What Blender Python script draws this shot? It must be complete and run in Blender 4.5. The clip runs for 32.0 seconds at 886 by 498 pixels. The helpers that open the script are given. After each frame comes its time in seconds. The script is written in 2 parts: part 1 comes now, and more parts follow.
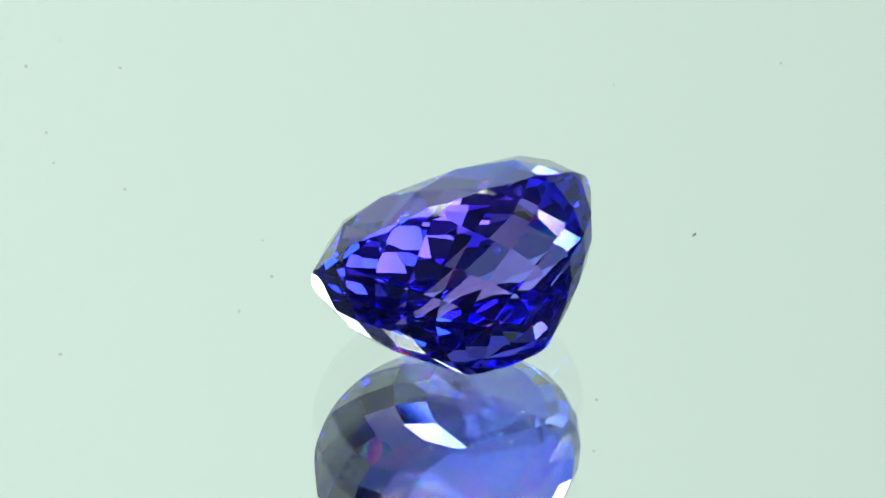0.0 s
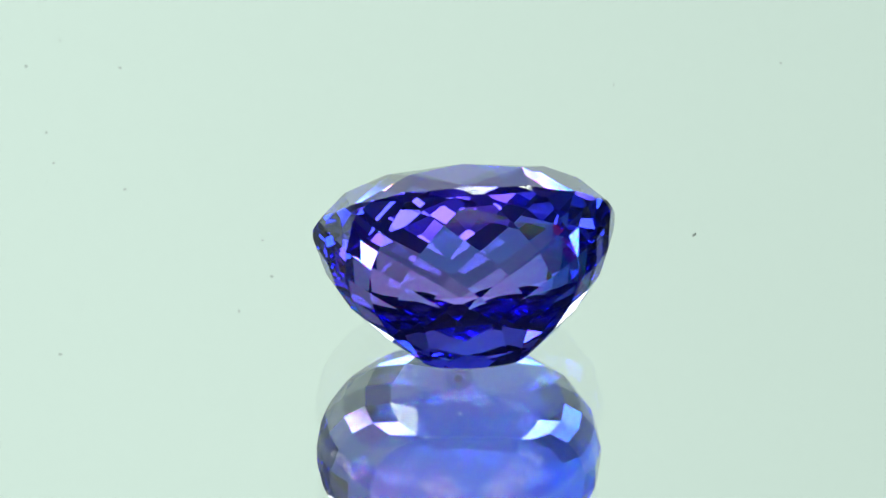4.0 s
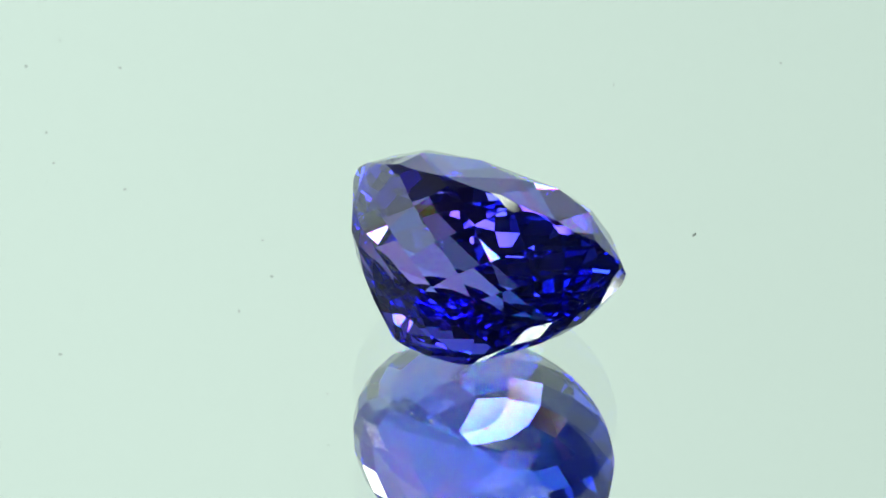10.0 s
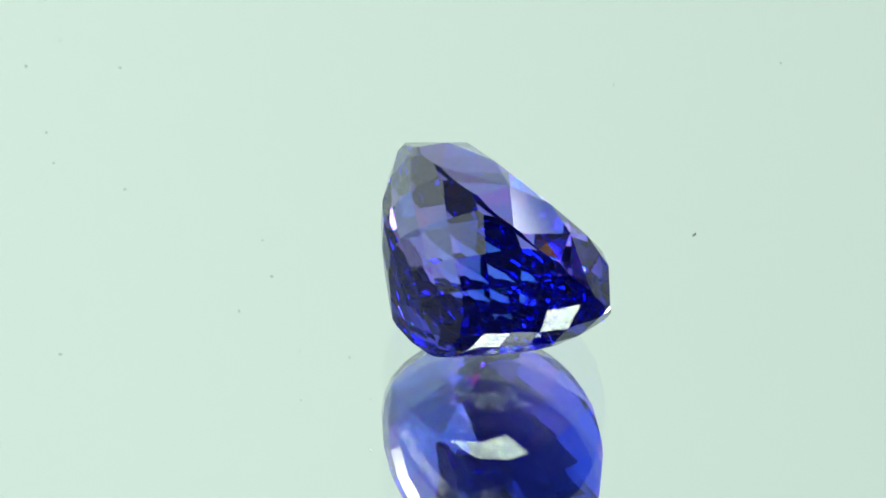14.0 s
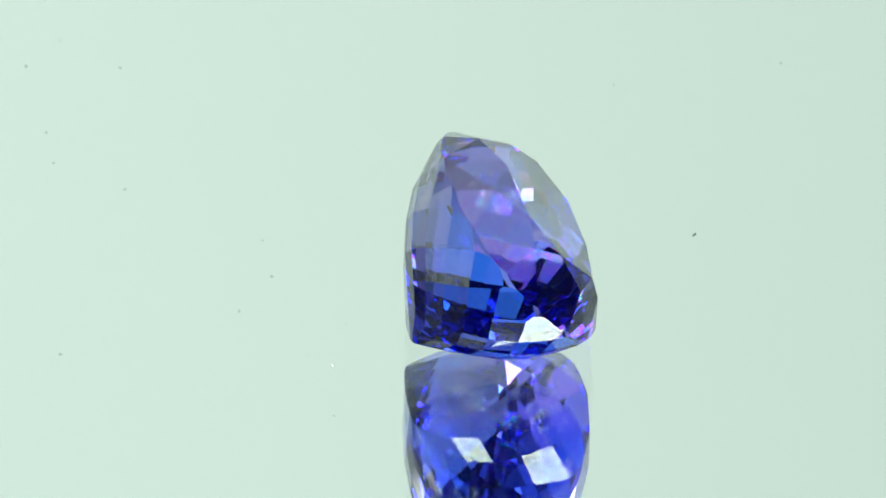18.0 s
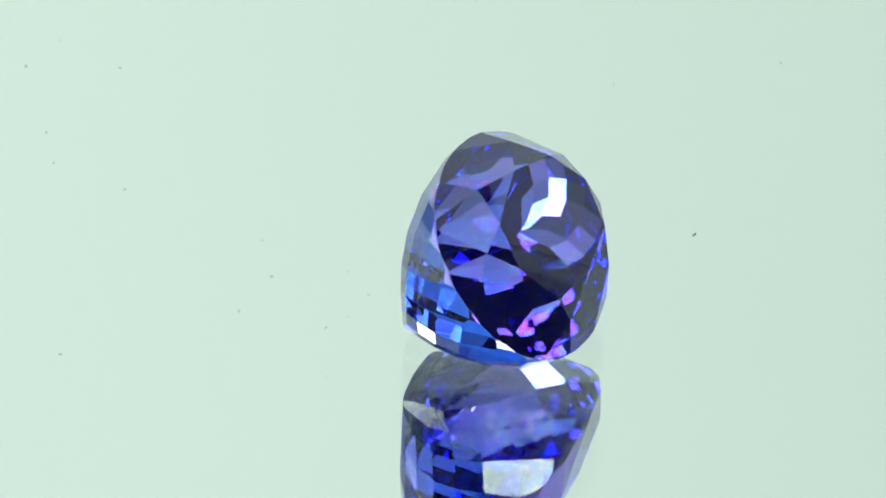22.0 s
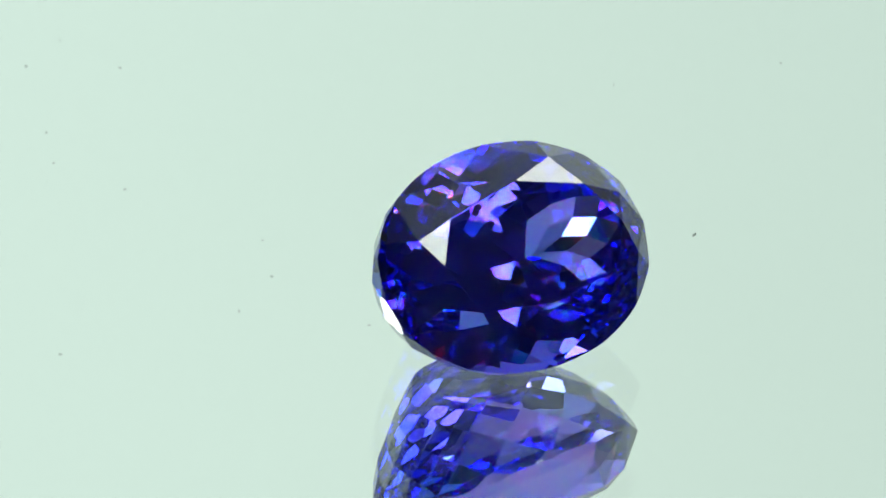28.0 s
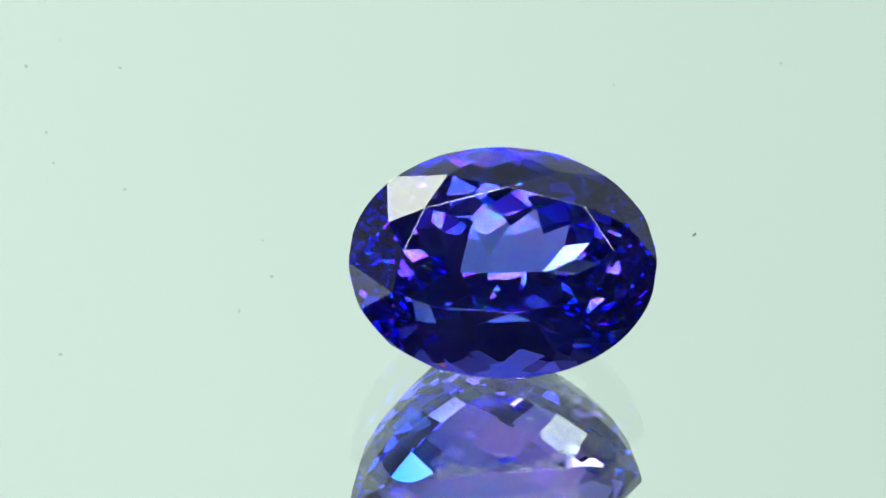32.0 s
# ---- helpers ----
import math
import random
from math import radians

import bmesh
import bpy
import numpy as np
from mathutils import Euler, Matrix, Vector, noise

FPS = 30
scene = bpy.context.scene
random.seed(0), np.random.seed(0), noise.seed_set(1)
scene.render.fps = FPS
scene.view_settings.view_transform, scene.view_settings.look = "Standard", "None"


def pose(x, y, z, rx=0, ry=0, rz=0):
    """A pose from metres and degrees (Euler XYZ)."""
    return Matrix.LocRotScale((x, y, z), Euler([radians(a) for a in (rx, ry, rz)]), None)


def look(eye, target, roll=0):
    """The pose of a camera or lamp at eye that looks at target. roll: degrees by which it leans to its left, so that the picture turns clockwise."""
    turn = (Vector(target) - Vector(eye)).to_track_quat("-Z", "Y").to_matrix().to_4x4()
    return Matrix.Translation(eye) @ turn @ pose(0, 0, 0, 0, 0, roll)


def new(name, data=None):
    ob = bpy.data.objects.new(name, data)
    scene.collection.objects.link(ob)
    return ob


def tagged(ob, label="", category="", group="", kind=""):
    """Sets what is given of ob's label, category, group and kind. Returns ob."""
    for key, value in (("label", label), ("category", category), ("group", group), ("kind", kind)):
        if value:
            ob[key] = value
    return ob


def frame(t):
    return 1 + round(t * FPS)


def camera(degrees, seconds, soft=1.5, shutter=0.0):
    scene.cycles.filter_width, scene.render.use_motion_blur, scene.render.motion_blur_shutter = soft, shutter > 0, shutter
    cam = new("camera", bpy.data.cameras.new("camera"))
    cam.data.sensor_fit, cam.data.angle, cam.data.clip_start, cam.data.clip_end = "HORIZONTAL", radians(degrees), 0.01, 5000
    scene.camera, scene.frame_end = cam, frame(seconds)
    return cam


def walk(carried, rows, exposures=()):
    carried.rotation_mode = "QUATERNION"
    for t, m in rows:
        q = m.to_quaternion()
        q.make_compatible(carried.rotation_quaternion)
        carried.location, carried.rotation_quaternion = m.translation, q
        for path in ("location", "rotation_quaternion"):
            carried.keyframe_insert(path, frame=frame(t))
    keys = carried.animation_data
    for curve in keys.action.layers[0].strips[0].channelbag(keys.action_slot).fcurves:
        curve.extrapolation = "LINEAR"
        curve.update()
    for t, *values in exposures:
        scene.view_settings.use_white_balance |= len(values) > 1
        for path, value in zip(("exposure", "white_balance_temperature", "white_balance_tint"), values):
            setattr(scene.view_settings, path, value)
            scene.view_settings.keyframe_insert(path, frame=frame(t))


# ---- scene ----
MM = 0.001

# camera: stands still, looks down on the stone through a long macro lens
cam = camera(21.444, 32.0)
EYE = pose(0.0, -0.076223, 0.049991, 58.854, -0.7174, 1.5705)
walk(cam, [(0.0, EYE), (32.0, EYE)])

# world and exposure: a dim room, lit by the lamps below
world = bpy.data.worlds.new("dim_room")
scene.world = world
world.use_nodes = True
world.node_tree.nodes["Background"].inputs[0].default_value = (0.5, 0.55, 0.6, 1)
world.node_tree.nodes["Background"].inputs[1].default_value = 0.02
scene.view_settings.exposure = 0.0
scene.cycles.max_bounces = 40
scene.cycles.glossy_bounces = 32
scene.cycles.transmission_bounces = 32

SCREEN_GLOW = 1.0
LAMP_GLOW = 12.0
LAMP_BACK_GLOW = 9.0

# the stone's measures in millimetres
HALF_LONG, HALF_SHORT = 5.823, 4.404
GIRDLE, GIRDLE_LOW = 0.473, 0.401
TABLE_Z = 1.988
DEPTH = 5.31
KEEL = 1.432
IOR = 1.695
EDGE_WEAR = 0.032
# the belly's mosaic: the levels of its corners, and each tier's set: out, out at the long ends, lean
CORNER_LEVELS = (1.06, 0.9737, 0.891, 0.8016, 0.6897, 0.5516, 0.3814, 0.2143, 0.0012)
TIERS = ((0.065, -0.01, 0.049), (0.082, 0.019, -0.003), (0.057, 0.033, -0.032), (0.027, 0.035, -0.021), (0.02, 0.035, 0.018), (0.029, 0.038, 0.021), (0.04, 0.039, 0.0))
PLATE = 2.529


# ---------------------------------------------------------------- materials
def nodes_of(name):
    m = bpy.data.materials.new(name)
    m.use_nodes = True
    nt = m.node_tree
    nt.nodes.clear()
    out = nt.nodes.new("ShaderNodeOutputMaterial")
    return m, nt, out


def principled(name, color, rough, metal=0.0, bump=0.0, scale=800.0, vary=0.15):
    m, nt, out = nodes_of(name)
    p = nt.nodes.new("ShaderNodeBsdfPrincipled")
    p.inputs["Roughness"].default_value = rough
    p.inputs["Metallic"].default_value = metal
    co = nt.nodes.new("ShaderNodeTexCoord")
    big = nt.nodes.new("ShaderNodeTexNoise")
    big.inputs["Scale"].default_value = scale * 0.05
    fine = nt.nodes.new("ShaderNodeTexNoise")
    fine.inputs["Scale"].default_value = scale
    nt.links.new(co.outputs["Object"], big.inputs["Vector"])
    nt.links.new(co.outputs["Object"], fine.inputs["Vector"])
    mix = nt.nodes.new("ShaderNodeMix")
    mix.data_type = "RGBA"
    mix.inputs[6].default_value = (*[c * (1 - vary) for c in color], 1)
    mix.inputs[7].default_value = (*[min(1, c * (1 + vary)) for c in color], 1)
    nt.links.new(big.outputs["Fac"], mix.inputs[0])
    nt.links.new(mix.outputs[2], p.inputs["Base Color"])
    if bump:
        b = nt.nodes.new("ShaderNodeBump")
        b.inputs["Strength"].default_value = bump
        b.inputs["Distance"].default_value = 0.0002
        nt.links.new(fine.outputs["Fac"], b.inputs["Height"])
        nt.links.new(b.outputs["Normal"], p.inputs["Normal"])
    nt.links.new(p.outputs[0], out.inputs[0])
    return m


def gem_material(name, enter, bounce, rough=0.0, other=None, fire=0.0):
    """Blue-violet crystal: colour is taken up at each passage and at each inner reflection; the outer gloss stays white.
    The crystal is pleochroic: its facets differ in hue, and one end of it has the colour other. Fire spreads red from blue."""
    m, nt, out = nodes_of(name)
    fres = nt.nodes.new("ShaderNodeFresnel")
    fres.inputs["IOR"].default_value = IOR
    refr = nt.nodes.new("ShaderNodeBsdfRefraction")
    refr.inputs["IOR"].default_value = IOR
    refr.inputs["Roughness"].default_value = rough
    refr.inputs["Color"].default_value = (*enter, 1)
    if other:
        # the colour zones of the crystal: other at one end of the long axis
        co = nt.nodes.new("ShaderNodeTexCoord")
        xyz = nt.nodes.new("ShaderNodeSeparateXYZ")
        nt.links.new(co.outputs["Object"], xyz.inputs[0])
        info = nt.nodes.new("ShaderNodeObjectInfo")
        shift = nt.nodes.new("ShaderNodeMath")
        shift.operation = "MULTIPLY_ADD"
        nt.links.new(info.outputs["Random"], shift.inputs[0])
        shift.inputs[1].default_value = 0.0016
        nt.links.new(xyz.outputs["X"], shift.inputs[2])
        zone = nt.nodes.new("ShaderNodeMapRange")
        zone.interpolation_type = "SMOOTHSTEP"
        zone.inputs[1].default_value = 0.0015
        zone.inputs[2].default_value = 0.0055
        nt.links.new(shift.outputs[0], zone.inputs[0])
        hue = nt.nodes.new("ShaderNodeMix")
        hue.data_type = "RGBA"
        # and a bluer zone in the keel
        deep = nt.nodes.new("ShaderNodeMapRange")
        deep.interpolation_type = "SMOOTHSTEP"
        for k, v in enumerate((-0.0050, -0.0034, 1.0, 0.0)):
            deep.inputs[k + 1].default_value = v
        nt.links.new(xyz.outputs["Z"], deep.inputs[0])
        body = nt.nodes.new("ShaderNodeMix")
        body.data_type = "RGBA"
        cut = nt.nodes.new("ShaderNodeMix")
        cut.data_type = "RGBA"
        cut.inputs[6].default_value = (enter[0] * 0.80, enter[1] * 1.06, enter[2] * 1.03, 1)
        cut.inputs[7].default_value = (enter[0] * 1.36, enter[1] * 1.04, enter[2], 1)
        nt.links.new(info.outputs["Random"], cut.inputs[0])
        nt.links.new(cut.outputs[2], body.inputs[6])
        body.inputs[7].default_value = (*KEEL_TINT, 1)
        nt.links.new(deep.outputs[0], body.inputs[0])
        nt.links.new(body.outputs[2], hue.inputs[6])
        hue.inputs[7].default_value = (*other, 1)
        nt.links.new(zone.outputs[0], hue.inputs[0])
        # at that end the thin rim holds less colour than the deep belly
        thin = nt.nodes.new("ShaderNodeMapRange")
        thin.interpolation_type = "SMOOTHSTEP"
        thin.inputs[1].default_value = -0.0022
        thin.inputs[2].default_value = 0.0002
        nt.links.new(xyz.outputs["Z"], thin.inputs[0])
        pale = nt.nodes.new("ShaderNodeMix")
        pale.data_type = "RGBA"
        both = nt.nodes.new("ShaderNodeMath")
        both.operation = "MULTIPLY"
        nt.links.new(thin.outputs[0], both.inputs[0])
        nt.links.new(zone.outputs[0], both.inputs[1])
        nt.links.new(both.outputs[0], pale.inputs[0])
        nt.links.new(hue.outputs[2], pale.inputs[6])
        pale.inputs[7].default_value = (*RIM_TINT, 1)
        nt.links.new(pale.outputs[2], refr.inputs["Color"])
    ramp = nt.nodes.new("ShaderNodeValToRGB")
    ramp.color_ramp.elements[0].position = 0.985
    ramp.color_ramp.elements[0].color = (0, 0, 0, 1)
    ramp.color_ramp.elements[1].position = 0.998
    ramp.color_ramp.elements[1].color = (1, 1, 1, 1)
    glos = nt.nodes.new("ShaderNodeBsdfGlossy")
    glos.inputs["Roughness"].default_value = rough
    mix = nt.nodes.new("ShaderNodeMixShader")
    nt.links.new(fres.outputs[0], ramp.inputs[0])
    # each facet throws back light that has crossed the crystal another way, violet or bluer
    each = nt.nodes.new("ShaderNodeObjectInfo")
    two = nt.nodes.new("ShaderNodeMix")
    two.data_type = "RGBA"
    two.inputs[6].default_value = (*bounce, 1)
    two.inputs[7].default_value = (*BOUNCE_BLUE, 1)
    nt.links.new(each.outputs["Random"], two.inputs[0])
    inner = nt.nodes.new("ShaderNodeMix")
    inner.data_type = "RGBA"
    inner.inputs[6].default_value = (1, 1, 1, 1)
    nt.links.new(ramp.outputs[0], inner.inputs[0])
    nt.links.new(two.outputs[2], inner.inputs[7])
    nt.links.new(inner.outputs[2], glos.inputs["Color"])
    nt.links.new(fres.outputs[0], mix.inputs[0])
    passed = refr.outputs[0]
    if fire:
        # red, green and blue bend by different angles
        refr.inputs["Color"].default_value = (enter[0], 0, 0, 1)
        refr.inputs["IOR"].default_value = IOR - fire
        for color, ior in (((0, enter[1], 0, 1), IOR), ((0, 0, enter[2], 1), IOR + fire)):
            one = nt.nodes.new("ShaderNodeBsdfRefraction")
            one.inputs["Color"].default_value = color
            one.inputs["IOR"].default_value = ior
            one.inputs["Roughness"].default_value = rough
            both = nt.nodes.new("ShaderNodeAddShader")
            nt.links.new(passed, both.inputs[0])
            nt.links.new(one.outputs[0], both.inputs[1])
            passed = both.outputs[0]
    nt.links.new(passed, mix.inputs[1])
    nt.links.new(glos.outputs[0], mix.inputs[2])
    nt.links.new(mix.outputs[0], out.inputs[0])
    return m


def glass_material(name, color, ior):
    m, nt, out = nodes_of(name)
    g = nt.nodes.new("ShaderNodeBsdfGlass")
    g.inputs["Color"].default_value = (*color, 1)
    g.inputs["Roughness"].default_value = 0.0
    g.inputs["IOR"].default_value = ior
    nt.links.new(g.outputs[0], out.inputs[0])
    return m


def silver_material(name):
    m, nt, out = nodes_of(name)
    g = nt.nodes.new("ShaderNodeBsdfGlossy")
    g.inputs["Color"].default_value = (0.93, 0.95, 0.94, 1)
    g.inputs["Roughness"].default_value = 0.0
    nt.links.new(g.outputs[0], out.inputs[0])
    return m


def glow_material(name, color, strength, vary=0.0, scale=8.0, fall=0.0):
    m, nt, out = nodes_of(name)
    e = nt.nodes.new("ShaderNodeEmission")
    e.inputs["Strength"].default_value = strength
    if vary:
        co = nt.nodes.new("ShaderNodeTexCoord")
        n = nt.nodes.new("ShaderNodeTexNoise")
        n.inputs["Scale"].default_value = scale
        n.inputs["Detail"].default_value = 1.0
        mix = nt.nodes.new("ShaderNodeMix")
        mix.data_type = "RGBA"
        mix.inputs[6].default_value = (*[c * (1 - vary) for c in color], 1)
        mix.inputs[7].default_value = (*[c * (1 + vary) for c in color], 1)
        nt.links.new(co.outputs["Object"], n.inputs["Vector"])
        nt.links.new(n.outputs["Fac"], mix.inputs[0])
        nt.links.new(mix.outputs[2], e.inputs["Color"])
        xyz = nt.nodes.new("ShaderNodeSeparateXYZ")
        nt.links.new(co.outputs["Object"], xyz.inputs[0])

        def ramp(source, a, b, c, d):
            r = nt.nodes.new("ShaderNodeMapRange")
            r.interpolation_type = "SMOOTHSTEP"
            nt.links.new(source, r.inputs[0])
            for k, v in enumerate((a, b, c, d)):
                if isinstance(v, float):
                    r.inputs[k + 1].default_value = v
                else:
                    nt.links.new(v, r.inputs[k + 1])
            return r.outputs[0]

        def times(a, b):
            r = nt.nodes.new("ShaderNodeMath")
            r.operation = "MULTIPLY"
            nt.links.new(a, r.inputs[0])
            nt.links.new(b, r.inputs[1])
            return r.outputs[0]

        # the cloth's lighting is put into its own glow: bright at the back and overhead, dim at the upper sides
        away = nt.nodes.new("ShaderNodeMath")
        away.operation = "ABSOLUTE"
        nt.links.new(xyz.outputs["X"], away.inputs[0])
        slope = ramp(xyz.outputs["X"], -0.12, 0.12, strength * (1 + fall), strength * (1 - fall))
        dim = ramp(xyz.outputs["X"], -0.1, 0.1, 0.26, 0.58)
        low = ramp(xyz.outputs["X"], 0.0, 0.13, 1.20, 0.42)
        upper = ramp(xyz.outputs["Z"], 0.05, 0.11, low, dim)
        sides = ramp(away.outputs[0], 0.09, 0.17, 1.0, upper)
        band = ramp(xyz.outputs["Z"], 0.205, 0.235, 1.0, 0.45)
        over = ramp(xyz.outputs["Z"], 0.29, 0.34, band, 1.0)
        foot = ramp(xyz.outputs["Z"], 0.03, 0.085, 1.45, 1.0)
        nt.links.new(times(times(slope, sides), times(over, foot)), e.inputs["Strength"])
    else:
        e.inputs["Color"].default_value = (*color, 1)
    nt.links.new(e.outputs[0], out.inputs[0])
    return m


def softbox_material(name, color, strength, half_w, half_h, soft):
    """Diffuser cloth of a lamp, bright in the middle and dimmer towards its hem."""
    m, nt, out = nodes_of(name)
    e = nt.nodes.new("ShaderNodeEmission")
    e.inputs["Color"].default_value = (*color, 1)
    co = nt.nodes.new("ShaderNodeTexCoord")
    xyz = nt.nodes.new("ShaderNodeSeparateXYZ")
    nt.links.new(co.outputs["Object"], xyz.inputs[0])
    made = []
    for axis, half in (("X", half_w), ("Y", half_h)):
        size = nt.nodes.new("ShaderNodeMath")
        size.operation = "ABSOLUTE"
        nt.links.new(xyz.outputs[axis], size.inputs[0])
        edge = nt.nodes.new("ShaderNodeMapRange")
        edge.interpolation_type = "SMOOTHSTEP"
        for k, v in enumerate((half - soft, half, 1.0, 0.04)):
            edge.inputs[k + 1].default_value = v
        nt.links.new(size.outputs[0], edge.inputs[0])
        made.append(edge)
    both = nt.nodes.new("ShaderNodeMath")
    both.operation = "MULTIPLY"
    nt.links.new(made[0].outputs[0], both.inputs[0])
    nt.links.new(made[1].outputs[0], both.inputs[1])
    power = nt.nodes.new("ShaderNodeMath")
    power.operation = "MULTIPLY"
    power.inputs[1].default_value = strength
    nt.links.new(both.outputs[0], power.inputs[0])
    nt.links.new(power.outputs[0], e.inputs["Strength"])
    nt.links.new(e.outputs[0], out.inputs[0])
    return m


def veil_material(name, color, cover):
    """Thin dust, or the painted contact rings, that let part of the light through."""
    m, nt, out = nodes_of(name)
    d = nt.nodes.new("ShaderNodeBsdfDiffuse")
    d.inputs["Color"].default_value = (*color, 1)
    t = nt.nodes.new("ShaderNodeBsdfTransparent")
    mix = nt.nodes.new("ShaderNodeMixShader")
    mix.inputs[0].default_value = cover
    nt.links.new(t.outputs[0], mix.inputs[1])
    nt.links.new(d.outputs[0], mix.inputs[2])
    nt.links.new(mix.outputs[0], out.inputs[0])
    return m


RIM_TINT = (0.09, 0.33, 0.96)
KEEL_TINT = (0.30, 0.42, 0.95)
BOUNCE, BOUNCE_BLUE = (0.53, 0.395, 0.86), (0.45, 0.435, 0.88)
GEM = gem_material("tanzanite_violet", (0.45, 0.465, 0.94), BOUNCE, fire=0.009)
GEM_BLUE = gem_material("tanzanite_blue", (0.44, 0.42, 0.85), BOUNCE, 0.0, (0.09, 0.24, 0.88))
GEM_RIM = gem_material("tanzanite_rim", (0.57, 0.48, 0.94), BOUNCE, fire=0.009)
GEM_EDGE = gem_material("tanzanite_worn_edge", (0.5, 0.5, 0.93), BOUNCE, 0.16)
GIRDLE_MAT = gem_material("polished_girdle", (0.48, 0.46, 0.9), (0.6, 0.5, 0.94), 0.06)
PLATE_GLASS = glass_material("plate_glass", (0.985, 1.0, 0.99), 1.52)
SILVER = silver_material("silvering")
# emits by itself, no lamp stands behind the cloth
SCREEN = glow_material("glowing_diffuser_cloth", (0.675, 0.82, 0.745), SCREEN_GLOW, 0.02, 9.0, 0.07)
LAMP = softbox_material("softbox_cloth", (0.88, 1.0, 0.85), LAMP_GLOW, 0.122, 0.046, 0.021)
LAMP_BACK = softbox_material("softbox_cloth_back", (0.93, 1.0, 0.90), LAMP_BACK_GLOW, 0.022, 0.0185, 0.006)
LAMP_SIDE = softbox_material("softbox_cloth_side", (0.93, 1.0, 0.90), LAMP_BACK_GLOW, 0.030, 0.033, 0.014)
BLACK = principled("black_plastic", (0.02, 0.02, 0.022), 0.45, 0, 0.3)
METAL = principled("brushed_metal", (0.5, 0.5, 0.5), 0.35, 1.0, 0.1)
WALL = principled("white_wall_paint", (0.80, 0.82, 0.84), 0.9, 0, 0.2, 200)
DESK = principled("pale_desk", (0.55, 0.56, 0.57), 0.6, 0, 0.2, 300)
DUST = veil_material("dark_dust", (0.04, 0.05, 0.04), 0.75)
MOTE = veil_material("white_dust", (0.85, 0.9, 0.87), 0.2)
# dark tint for the painted interference rings, no film lies there
RING = veil_material("interference_tint", (0.03, 0.05, 0.20), 0.38)
PALE_DUST = veil_material("pale_dust", (0.2, 0.25, 0.22), 0.16)


# ---------------------------------------------------------------- helpers
def mesh_of(name, bm):
    me = bpy.data.meshes.new(name)
    bm.to_mesh(me)
    bm.free()
    return me


def part(name, bm, material, parent, label=""):
    ob = new(name, mesh_of(name, bm))
    ob.data.materials.append(material)
    ob.parent = parent
    if label:
        ob["label"] = label
    return ob


def box(sx, sy, sz, at=(0, 0, 0), bevel=0.0):
    bm = bmesh.new()
    bmesh.ops.create_cube(bm, size=1.0, matrix=Matrix.Translation(at) @ Matrix.Diagonal((sx, sy, sz, 1)))
    if bevel:
        bmesh.ops.bevel(bm, geom=bm.edges[:], offset=bevel, segments=2, affect="EDGES", profile=0.5)
    return bm


def lathe(profile, turns=96):
    """A body of revolution about z from (radius, height) pairs."""
    bm = bmesh.new()
    rings = []
    for r, z in profile:
        if r < 1e-9:
            rings.append([bm.verts.new((0, 0, z))])
        else:
            rings.append([bm.verts.new((r * math.cos(2 * math.pi * i / turns), r * math.sin(2 * math.pi * i / turns), z)) for i in range(turns)])
    for a, b in zip(rings, rings[1:]):
        for i in range(turns):
            j = (i + 1) % turns
            if len(a) == 1 and len(b) == 1:
                continue
            if len(a) == 1:
                bm.faces.new((a[0], b[i], b[j]))
            elif len(b) == 1:
                bm.faces.new((a[i], a[j], b[0]))
            else:
                bm.faces.new((a[i], a[j], b[j], b[i]))
    bmesh.ops.recalc_face_normals(bm, faces=bm.faces[:])
    return bm


# ---------------------------------------------------------------- the stone: facet planes cut a block, as a cutter does
def oval(a, b, n, phi):
    c, s = math.cos(phi), math.sin(phi)
    return a * math.copysign(abs(c) ** (2 / n), c), b * math.copysign(abs(s) ** (2 / n), s)


def belly_axes(s):
    return KEEL + (HALF_LONG - KEEL) * s ** 0.9906, HALF_SHORT * s


def belly(phi, s):
    """The pavilion's rounded form: phi runs round the stone, s from 1 at the girdle to 0 at the keel."""
    d = 1 - (0.6211 * s + 0.0049 * s ** 2 + 0.374 * s ** 6)
    x, y = oval(*belly_axes(s), 2 + 0.0986 * min(s, 1), phi)
    return Vector((x + 0.0368 * d, y - 0.0573 * d, GIRDLE_LOW - (DEPTH + GIRDLE_LOW) * d))


def belly_corner(j, s):
    """A corner of the mosaic: 32 stops of the cutter's wheel, which on an oval drift towards its ends."""
    a, b = belly_axes(s)
    turn = math.radians(11.25 * j)
    stop = turn + math.radians(2.13)
    lean = math.atan2(b * math.sin(stop), a * math.cos(stop))
    drift = -0.49 * math.cos(turn) - 1.29 * math.sin(turn) - 2.59 * math.sin(2 * turn)
    drift += max(0, 0.75 - s) * (0.77 * math.sin(turn) + 3.51 * math.sin(2 * turn) - 2.29 * math.cos(turn))
    return belly(stop + 0.122 * ((lean - stop + math.pi) % (2 * math.pi) - math.pi) + math.radians(drift), s)


def table_corner(k):
    k %= 8
    x, y = ((3.931, -0.142), (3.043, 1.871), (0.004, 2.208), (-2.972, 1.739), (-3.955, -0.007), (-2.868, -1.776), (-0.009, -2.532), (3.115, -1.745))[k]
    return Vector((x, y, TABLE_Z))


def main_plane(k):
    f = math.radians(45 * k)
    g = Vector((HALF_LONG * math.cos(f), HALF_SHORT * math.sin(f), GIRDLE))
    t = Vector((-HALF_LONG * math.sin(f), HALF_SHORT * math.cos(f), 0))
    n = t.cross(table_corner(k) - g).normalized()
    if n.z < 0:
        n = -n
    return n, n.dot(g)


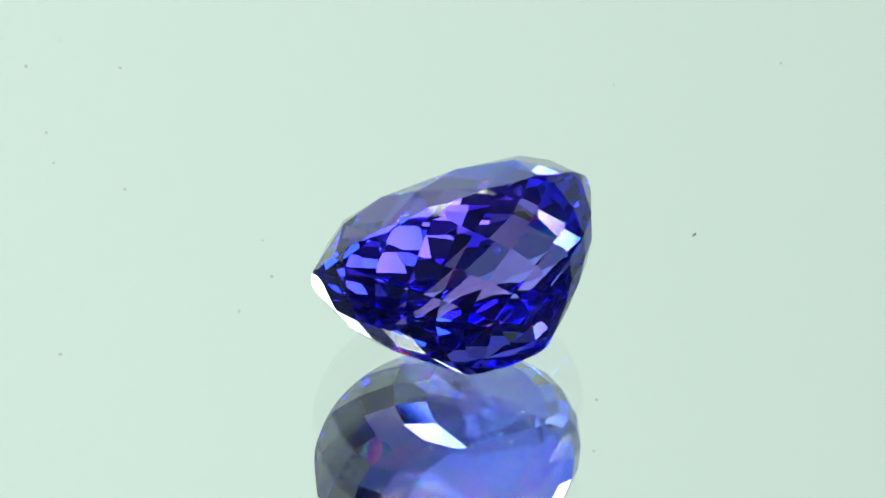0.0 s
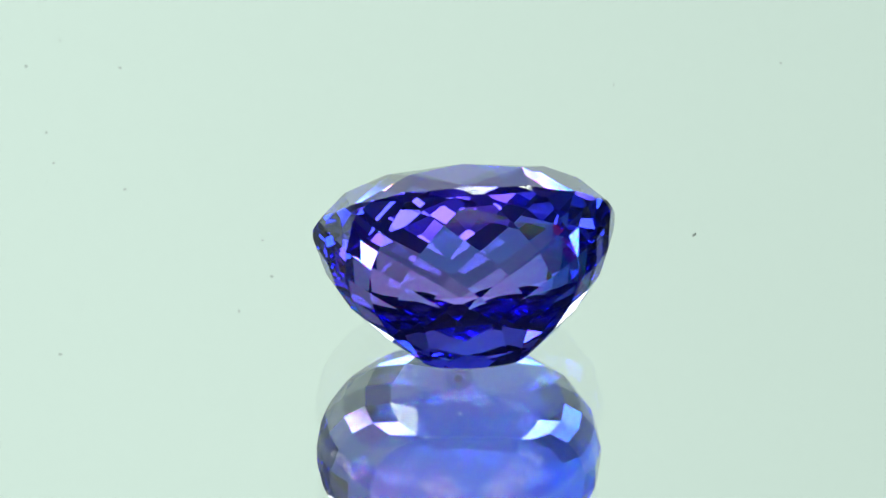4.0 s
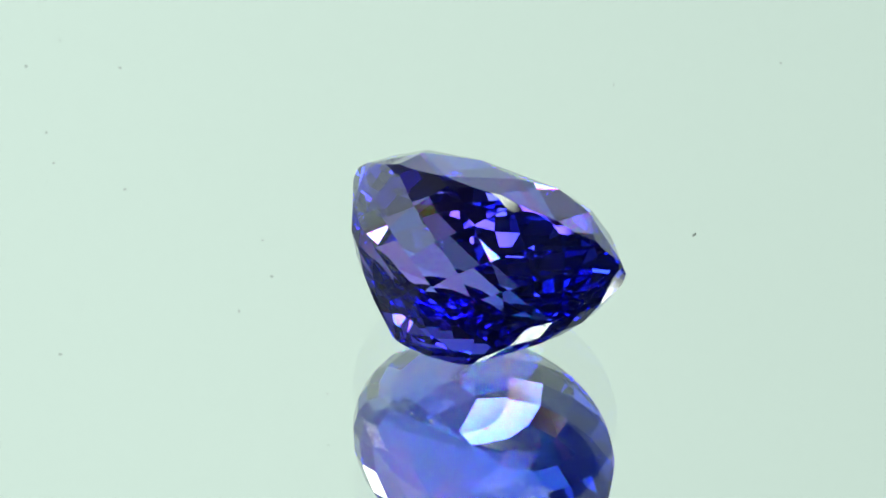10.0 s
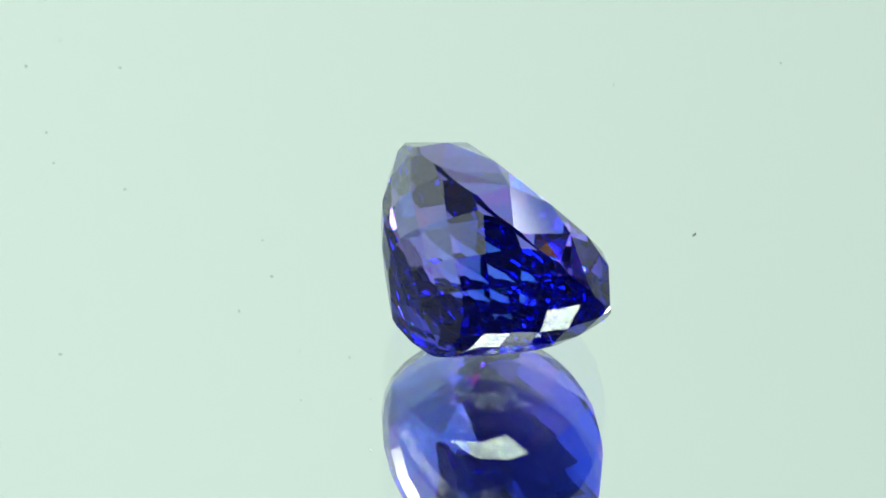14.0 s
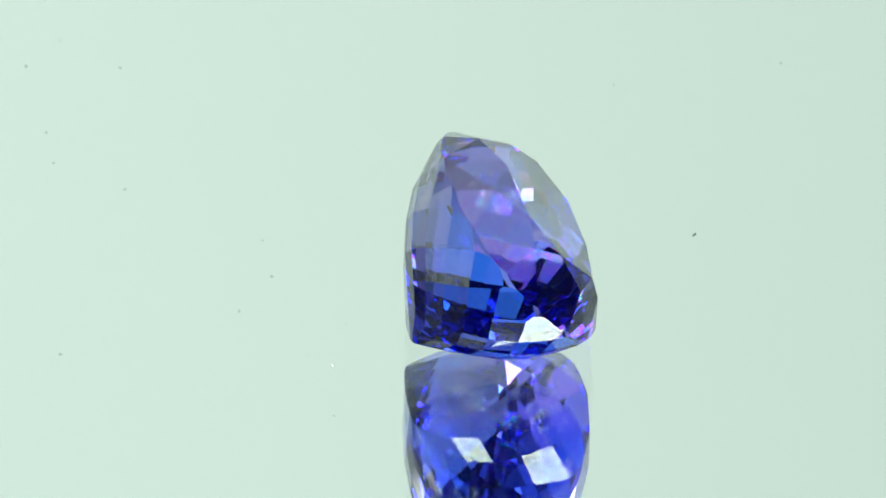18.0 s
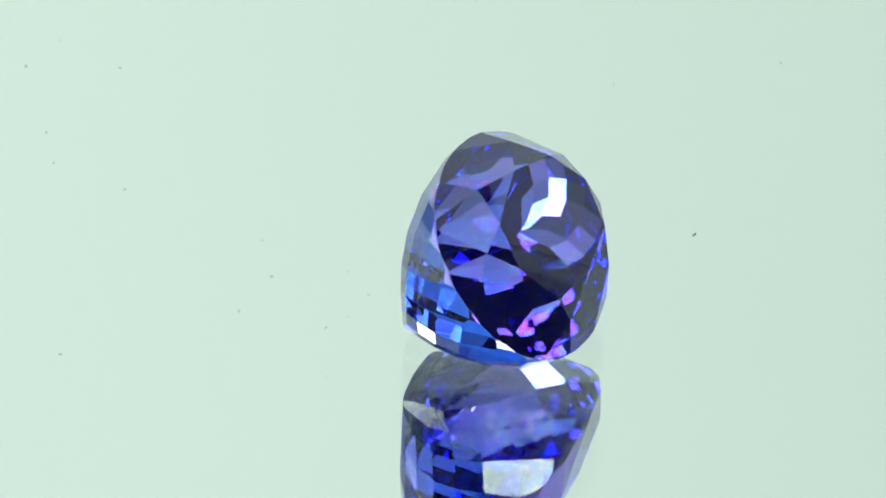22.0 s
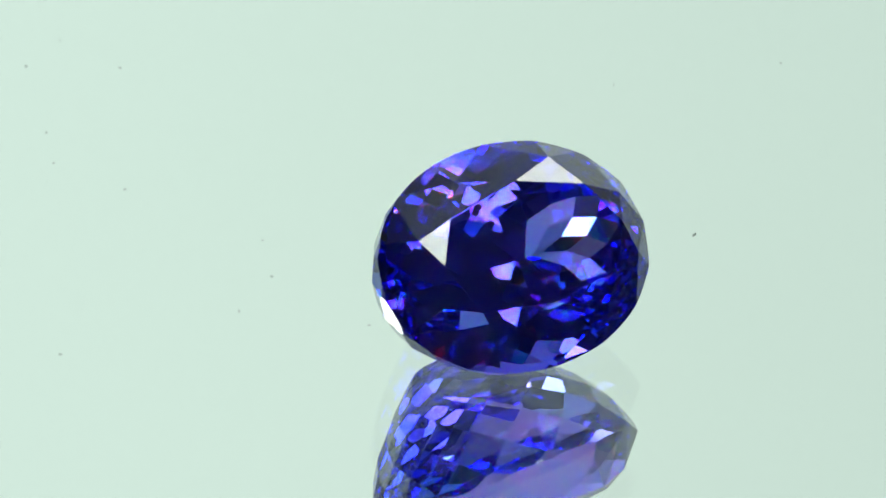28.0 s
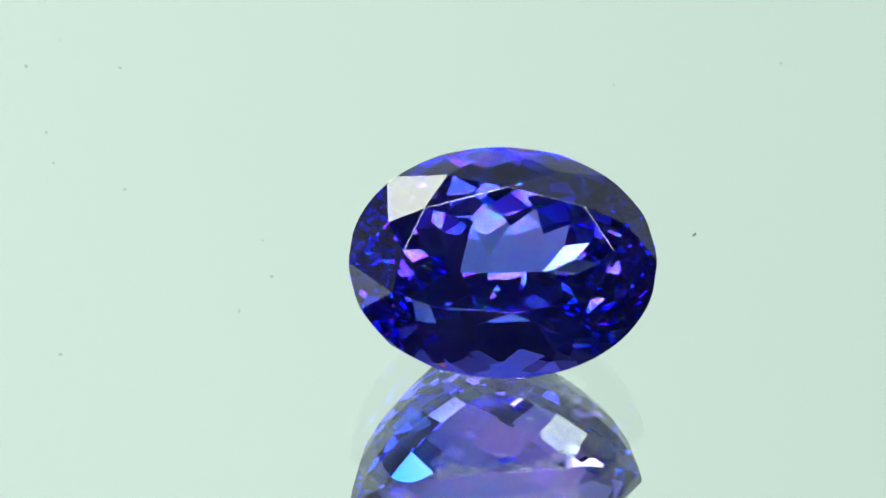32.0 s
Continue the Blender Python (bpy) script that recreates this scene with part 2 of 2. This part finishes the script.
def star_tip(k):
    """The point where two main facets and a star facet meet."""
    s = (0.8074, 0.8015, 0.8076, 0.8085, 0.8185, 0.8113, 0.7942, 0.8163)[k % 8]
    (n1, d1), (n2, d2) = main_plane(k), main_plane(k + 1)
    u = n1.cross(n2).normalized()
    p0 = Matrix((n1, n2, u)).inverted() @ Vector((d1, d2, 0))
    mid = table_corner(k) + table_corner(k + 1)
    best, where = 9.0, None
    for i in range(-4000, 4001):
        p = p0 + u * (i * 0.003)
        if p.x * mid.x + p.y * mid.y > 0:
            miss = abs(math.hypot(p.x / HALF_LONG, p.y / HALF_SHORT) - s)
            if miss < best:
                best, where = miss, p
    return where


def plane_through(a, b, c):
    n = (b - a).cross(c - a).normalized()
    if n.dot(a) < 0:
        n = -n
    return n, n.dot(a)


def facet_planes():
    rng = random.Random(7)
    planes = [(Vector((0, 0, 1)), TABLE_Z, "table")]
    for k in range(8):
        planes.append((*main_plane(k), "main_facet"))
        tip = star_tip(k)
        planes.append((*plane_through(table_corner(k), table_corner(k + 1), tip), "star_facet"))
        # the junction of star and table is worn round
        n = (planes[-1][0] + planes[0][0]).normalized()
        slope = math.tan(n.angle(planes[0][0]))
        planes.append((n, n.dot(table_corner(k)) - 0.5 * EDGE_WEAR * slope, "worn_edge"))
        half = math.radians(45 * k + 22.5)
        h = Vector((*oval(HALF_LONG, HALF_SHORT, 2.06, half), GIRDLE + 0.02))
        for e in (45 * k, 45 * k + 45):
            g = Vector((*oval(HALF_LONG, HALF_SHORT, 2.06, math.radians(e)), GIRDLE))
            planes.append((*plane_through(tip, g, h), "upper_girdle_facet"))
    for i in range(96):
        f = 2 * math.pi * (i + 0.5) / 96
        x, y = oval(HALF_LONG, HALF_SHORT, 2.06, f)
        x1, y1 = oval(HALF_LONG, HALF_SHORT, 2.06, f + 1e-3)
        x0, y0 = oval(HALF_LONG, HALF_SHORT, 2.06, f - 1e-3)
        n = Vector((y1 - y0, x0 - x1, 0)).normalized()
        planes.append((n, n.dot(Vector((x, y, 0))), "girdle"))
    # the belly's mosaic: tiers of kites, each staggered against the one above, their corners on the rounded form
    for k in range(len(CORNER_LEVELS) - 2):
        for j in range(1 - k % 2, 32, 2):
            top, low = belly_corner(j, CORNER_LEVELS[k]), belly_corner(j, CORNER_LEVELS[k + 2])
            a, b = belly_corner(j - 1, CORNER_LEVELS[k + 1]), belly_corner(j + 1, CORNER_LEVELS[k + 1])
            n = (b - a).cross(top - low).normalized()
            if n.z > 0:
                n = -n
            out, ends, lean = TIERS[k]
            mid = (top + low + a + b) / 4
            n = (n + Vector((0, 0, lean)) + 0.0015 * Vector((rng.uniform(-1, 1), rng.uniform(-1, 1), rng.uniform(-1, 1)))).normalized()
            planes.append((n, n.dot(mid) + out + ends * math.cos(math.radians(22.5 * j)), "pavilion_facet"))
    return planes


def cut_stone(planes):
    r = 14.0
    cube = [Vector((x, y, z)) for x in (-r, r) for y in (-r, r) for z in (-r, r)]
    faces = [("", [cube[i] for i in loop]) for loop in ((0, 1, 3, 2), (4, 6, 7, 5), (0, 4, 5, 1), (2, 3, 7, 6), (0, 2, 6, 4), (1, 5, 7, 3))]
    for n, d, tag in planes:
        kept, rim = [], []
        for name, loop in faces:
            side = [n.dot(p) - d for p in loop]
            if max(side) < 1e-6:
                kept.append((name, loop))
                continue
            cut = []
            for i, p in enumerate(loop):
                j = (i + 1) % len(loop)
                if side[i] <= 0:
                    cut.append(p)
                if (side[i] <= 0) != (side[j] <= 0):
                    q = p + (loop[j] - p) * (side[i] / (side[i] - side[j]))
                    cut.append(q)
                    rim.append(q)
            if len(cut) > 2:
                kept.append((name, cut))
        if len(rim) > 4:
            mid = sum(rim, Vector()) / len(rim)
            u = (n.orthogonal()).normalized()
            v = n.cross(u)
            rim.sort(key=lambda p: math.atan2((p - mid).dot(v), (p - mid).dot(u)))
            cap = []
            for p in rim:
                if not cap or (p - cap[-1]).length > 1e-5:
                    cap.append(p)
            if len(cap) > 2 and (cap[0] - cap[-1]).length < 1e-5:
                cap.pop()
            if len(cap) > 2:
                kept.append((tag, cap))
        faces = kept
    return faces


def facet_mesh(faces, tag):
    bm = bmesh.new()
    found = {}
    for name, loop in faces:
        if name != tag:
            continue
        ring = []
        for p in loop:
            key = tuple(round(c, 4) for c in p)
            if key not in found:
                found[key] = bm.verts.new(Vector(p) * MM)
            if not ring or ring[-1] is not found[key]:
                ring.append(found[key])
        if ring[0] is ring[-1]:
            ring.pop()
        if len(set(ring)) == len(ring) > 2:
            mid = sum((v.co for v in ring), Vector()) / len(ring)
            try:
                f = bm.faces.new(ring)
            except ValueError:
                continue
            f.normal_update()
            if f.normal.dot(mid) < 0:
                f.normal_flip()
    return bm


STONE_FACES = cut_stone(facet_planes())
LEAN = Euler((radians(-48.266), 0, 0)).to_matrix() @ Euler((0, radians(-3.504), 0)).to_matrix()
LOWEST = min((LEAN @ p).z for _, loop in STONE_FACES for p in loop)
STONE_AT = Matrix.Translation(Vector((-0.666, 1.093, -LOWEST + 0.01)) * MM) @ LEAN.to_4x4()


def turn_at(t):
    """The turntable's angle in degrees."""
    return -92.293 - 6.3446 * (t - 19) - 0.456 * ((t - 16) / 16) ** 2


def build_stone():
    stone = tagged(new("gemstone"), "faceted oval blue-violet tanzanite lying tilted on a mirror", "gemstone")
    for face in STONE_FACES:
        kind = face[0]
        if kind != "girdle":
            part(kind, facet_mesh([face], kind), {"pavilion_facet": GEM_BLUE, "upper_girdle_facet": GEM_RIM, "worn_edge": GEM_EDGE}.get(kind, GEM), stone, "large flat polished top facet" if kind == "table" else "")
    girdle = part("girdle", facet_mesh(STONE_FACES, "girdle"), GIRDLE_MAT, stone, "thin polished rim")
    for f in girdle.data.polygons:
        f.use_smooth = True
    stone.matrix_basis = Matrix.Rotation(radians(turn_at(0)), 4, "Z") @ STONE_AT
    return stone


# ---------------------------------------------------------------- the place
def build_turntable():
    table = tagged(new("mirror_turntable"), "round glass mirror on a turning black platter", "turntable")
    r = 0.075
    part("glass_plate", lathe([(0, 0), (r - 0.0006, 0), (r, -0.0006), (r, -PLATE * MM)]), PLATE_GLASS, table, "clear glass")
    part("silvering", lathe([(0, -PLATE * MM), (r, -PLATE * MM), (r, -PLATE * MM - 0.0004), (0, -PLATE * MM - 0.0004)]), SILVER, table, "silver mirror coating")
    for x, y, d in ((1.93, -5.74, 0.14), (-0.92, -5.22, 0.12), (-2.19, -6.74, 0.11), (-5.0, -5.85, 0.08), (1.07, -5.78, 0.07), (-3.4, -7.5, 0.08)):
        bm = bmesh.new()
        bmesh.ops.create_icosphere(bm, subdivisions=2, radius=d * MM / 2)
        for v in bm.verts:
            v.co = v.co * (1 + 0.6 * noise.noise(v.co * 9000 + Vector((x, y, 0))))
            v.co = Vector((v.co.x, v.co.y, v.co.z * 0.4)) + Vector((x, y, d * 0.2)) * MM
        part("dust_mote", bm, MOTE, table, "pale grain of dust")
    # where a facet touches the glass, painted dark rings mimic the thin air wedge's interference
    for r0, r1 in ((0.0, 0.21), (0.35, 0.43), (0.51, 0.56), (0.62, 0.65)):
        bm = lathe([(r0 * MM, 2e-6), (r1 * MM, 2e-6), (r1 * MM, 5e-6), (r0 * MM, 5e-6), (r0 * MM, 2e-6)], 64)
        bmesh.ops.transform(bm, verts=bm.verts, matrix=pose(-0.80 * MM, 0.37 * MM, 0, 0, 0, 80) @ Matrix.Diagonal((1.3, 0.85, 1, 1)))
        part("interference_ring", bm, RING, table, "painted interference ring round the resting point")
    z = -PLATE * MM - 0.0004
    part("platter", lathe([(0, z), (r + 0.001, z), (r + 0.002, z - 0.002), (r, z - 0.012), (0.04, z - 0.014), (0, z - 0.014)]), BLACK, table, "black plastic")
    return table


def build_room():
    z = -PLATE * MM - 0.0144
    desk = new("floor", mesh_of("floor", box(2.0, 2.0, 0.02, (0, 0, z - 0.01))))
    desk.data.materials.append(DESK)
    tagged(desk, "pale grey matt desk top under the turntable", "desk", kind="structure")
    for name, size, at in (("wall_north", (2.0, 0.02, 1.2), (0, 1.01, 0.58)), ("wall_south", (2.0, 0.02, 1.2), (0, -1.01, 0.58)),
                           ("wall_east", (0.02, 2.04, 1.2), (1.01, 0, 0.58)), ("wall_west", (0.02, 2.04, 1.2), (-1.01, 0, 0.58)),
                           ("ceiling", (2.04, 2.04, 0.02), (0, 0, 1.19))):
        w = new(name, mesh_of(name, box(*size, at)))
        w.data.materials.append(WALL)
        tagged(w, "white matt painted " + name.split("_")[0], name.split("_")[0], kind="structure")


SCREEN_R = 0.25


def build_screen():
    """A tent of diffuser cloth: a round wall behind the stone that bends over it at the top, open towards the camera."""
    low = -PLATE * MM - 0.0144
    profile = [(SCREEN_R, low), (SCREEN_R, 0.05), (SCREEN_R, 0.12), (SCREEN_R, 0.20)]
    profile += [(0.05 + 0.20 * math.cos(radians(a)), 0.20 + 0.16 * math.sin(radians(a))) for a in range(12, 85, 12)]
    bm = bmesh.new()
    grid = []
    for k in range(49):
        a = radians(115 + (292 - 115) * k / 48)
        grid.append([[bm.verts.new(((r + t) * math.sin(a), -(r + t) * math.cos(a), z + (t if i > 3 else 0))) for i, (r, z) in enumerate(profile)] for t in (0, 0.003)])
    n = len(profile)
    for g, h in zip(grid, grid[1:]):
        for side in (0, 1):
            for i in range(n - 1):
                bm.faces.new((g[side][i], g[side][i + 1], h[side][i + 1], h[side][i]))
        for i in (0, n - 1):
            bm.faces.new((g[0][i], g[1][i], h[1][i], h[0][i]))
    for g in (grid[0], grid[-1]):
        for i in range(n - 1):
            bm.faces.new((g[0][i], g[0][i + 1], g[1][i + 1], g[1][i]))
    bmesh.ops.recalc_face_normals(bm, faces=bm.faces[:])
    for f in bm.faces:
        f.smooth = True
    screen = new("backdrop", mesh_of("backdrop", bm))
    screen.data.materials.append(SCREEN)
    tagged(screen, "pale mint diffuser cloth round the stone, glowing by itself", "backdrop", kind="structure")


def rod(a, b, r, turns=16):
    a, b = Vector(a), Vector(b)
    bm = lathe([(0, 0), (r, 0), (r, (b - a).length), (0, (b - a).length)], turns)
    bmesh.ops.transform(bm, verts=bm.verts, matrix=Matrix.Translation(a) @ (b - a).to_track_quat("Z", "Y").to_matrix().to_4x4())
    return bm


def build_lamp(at, aim, w, h, material, foot):
    """A softbox on a stand: where it hangs, what it faces, its size, and where its stand is put down."""
    lamp = tagged(new("softbox_lamp"), "white rectangular softbox lamp on a thin stand", "lamp", "lamps round the stone")
    at, aim = Vector(at), Vector(aim)
    place = look(at, aim) if abs(at.x - aim.x) > 1e-6 else Matrix.Translation(at)
    part("housing", box(w + 0.010, h + 0.010, 0.012, (0, 0, 0.0085), 0.002), BLACK, lamp, "black plastic housing")
    part("diffuser", box(w, h, 0.002, (0, 0, 0.001), 0.0005), material, lamp, "glowing white diffuser")
    back = place @ Vector((0, 0, 0.014))
    desk = -PLATE * MM - 0.0144
    for name, bm in (("arm", rod(back, (*foot, back.z + 0.02), 0.003)), ("pole", rod((*foot, desk + 0.004), (*foot, back.z + 0.028), 0.004)),
                     ("base", lathe([(0, 0.006), (0.03, 0.005), (0.034, 0.002), (0.034, 0), (0, 0)], 32))):
        bmesh.ops.transform(bm, verts=bm.verts, matrix=place.inverted() @ (Matrix.Translation((*foot, desk)) if name == "base" else Matrix()))
        part(name, bm, BLACK if name == "base" else METAL, lamp)
    lamp.matrix_basis = place
    return lamp


def build_specks():
    """Specks of dirt on the screen: x and z in millimetres, width and height in tenths of a millimetre, lean, dark or pale."""
    specks = ((33.9, 139.8, 4.5, 9.5, -32, 1), (-56.2, 110.4, 5.5, 5.0, 0, 0), (-67.1, 125.7, 4.5, 4.5, 0, 0), (-56.7, 131.6, 6, 4, 10, 0),
              (-64.4, 151.9, 5, 5, 0, 0), (-34.3, 149.6, 6, 6, 0, 0), (-35.6, 142.7, 5, 4, 20, 0), (19.7, 114.2, 3.5, 9, 0, 0), (44.8, 108.1, 5, 4, 0, 0),
              (-64.7, 105.0, 5, 5, 0, 0), (-62.2, 106.6, 3, 6, 15, 0), (-69.9, 108.7, 6, 7, 0, 0), (-67.8, 120.3, 5, 5, 0, 0),
              (-62.3, 129.6, 4, 4, 0, 0), (-68.3, 128.9, 4, 4, 0, 0), (-68.6, 161.0, 7, 6, 0, 0), (-39.8, 155.9, 4, 7, 5, 0))
    for x, z, w, h, lean, dark in specks:
        bm = bmesh.new()
        bmesh.ops.create_icosphere(bm, subdivisions=2, radius=0.5)
        for v in bm.verts:
            v.co *= 1 + 0.25 * noise.noise(v.co * 2.5 + Vector((x, z, 0)))
        bmesh.ops.transform(bm, verts=bm.verts, matrix=Matrix.Diagonal((w * 1e-4, 1.2e-4, h * 1e-4, 1)))
        ob = new("dust_speck", mesh_of("dust_speck", bm))
        ob.data.materials.append(DUST if dark else PALE_DUST)
        tagged(ob, "dark fibre of lint on the screen" if h > 9 else "tiny grey speck of dust on the screen", "dust", "dust on the screen")
        ob.matrix_basis = pose(x * MM, math.sqrt(SCREEN_R ** 2 - (x * MM) ** 2) - 0.00015, z * MM, 0, lean, -math.degrees(math.asin(x * MM / SCREEN_R)))


build_room()
build_screen()
build_lamp((0.042, -0.0775, 0.204), (0.042, -0.0775, 0.0), 0.244, 0.092, LAMP, (0.30, -0.12))
build_lamp((0.1019, 0.1051, 0.148), (0, 0, 0.004), 0.044, 0.037, LAMP_BACK, (0.165, 0.13))
build_lamp((-0.1, 0.0965, 0.148), (0, 0, 0.004), 0.060, 0.066, LAMP_SIDE, (-0.165, 0.13))
turntable = build_turntable()
gemstone = build_stone()
build_specks()


def motions():
    times = [2.0 * i for i in range(17)]
    walk(gemstone, [(t, Matrix.Rotation(radians(turn_at(t)), 4, "Z") @ STONE_AT) for t in times])
    walk(turntable, [(t, Matrix.Rotation(radians(turn_at(t)), 4, "Z")) for t in times])


motions()
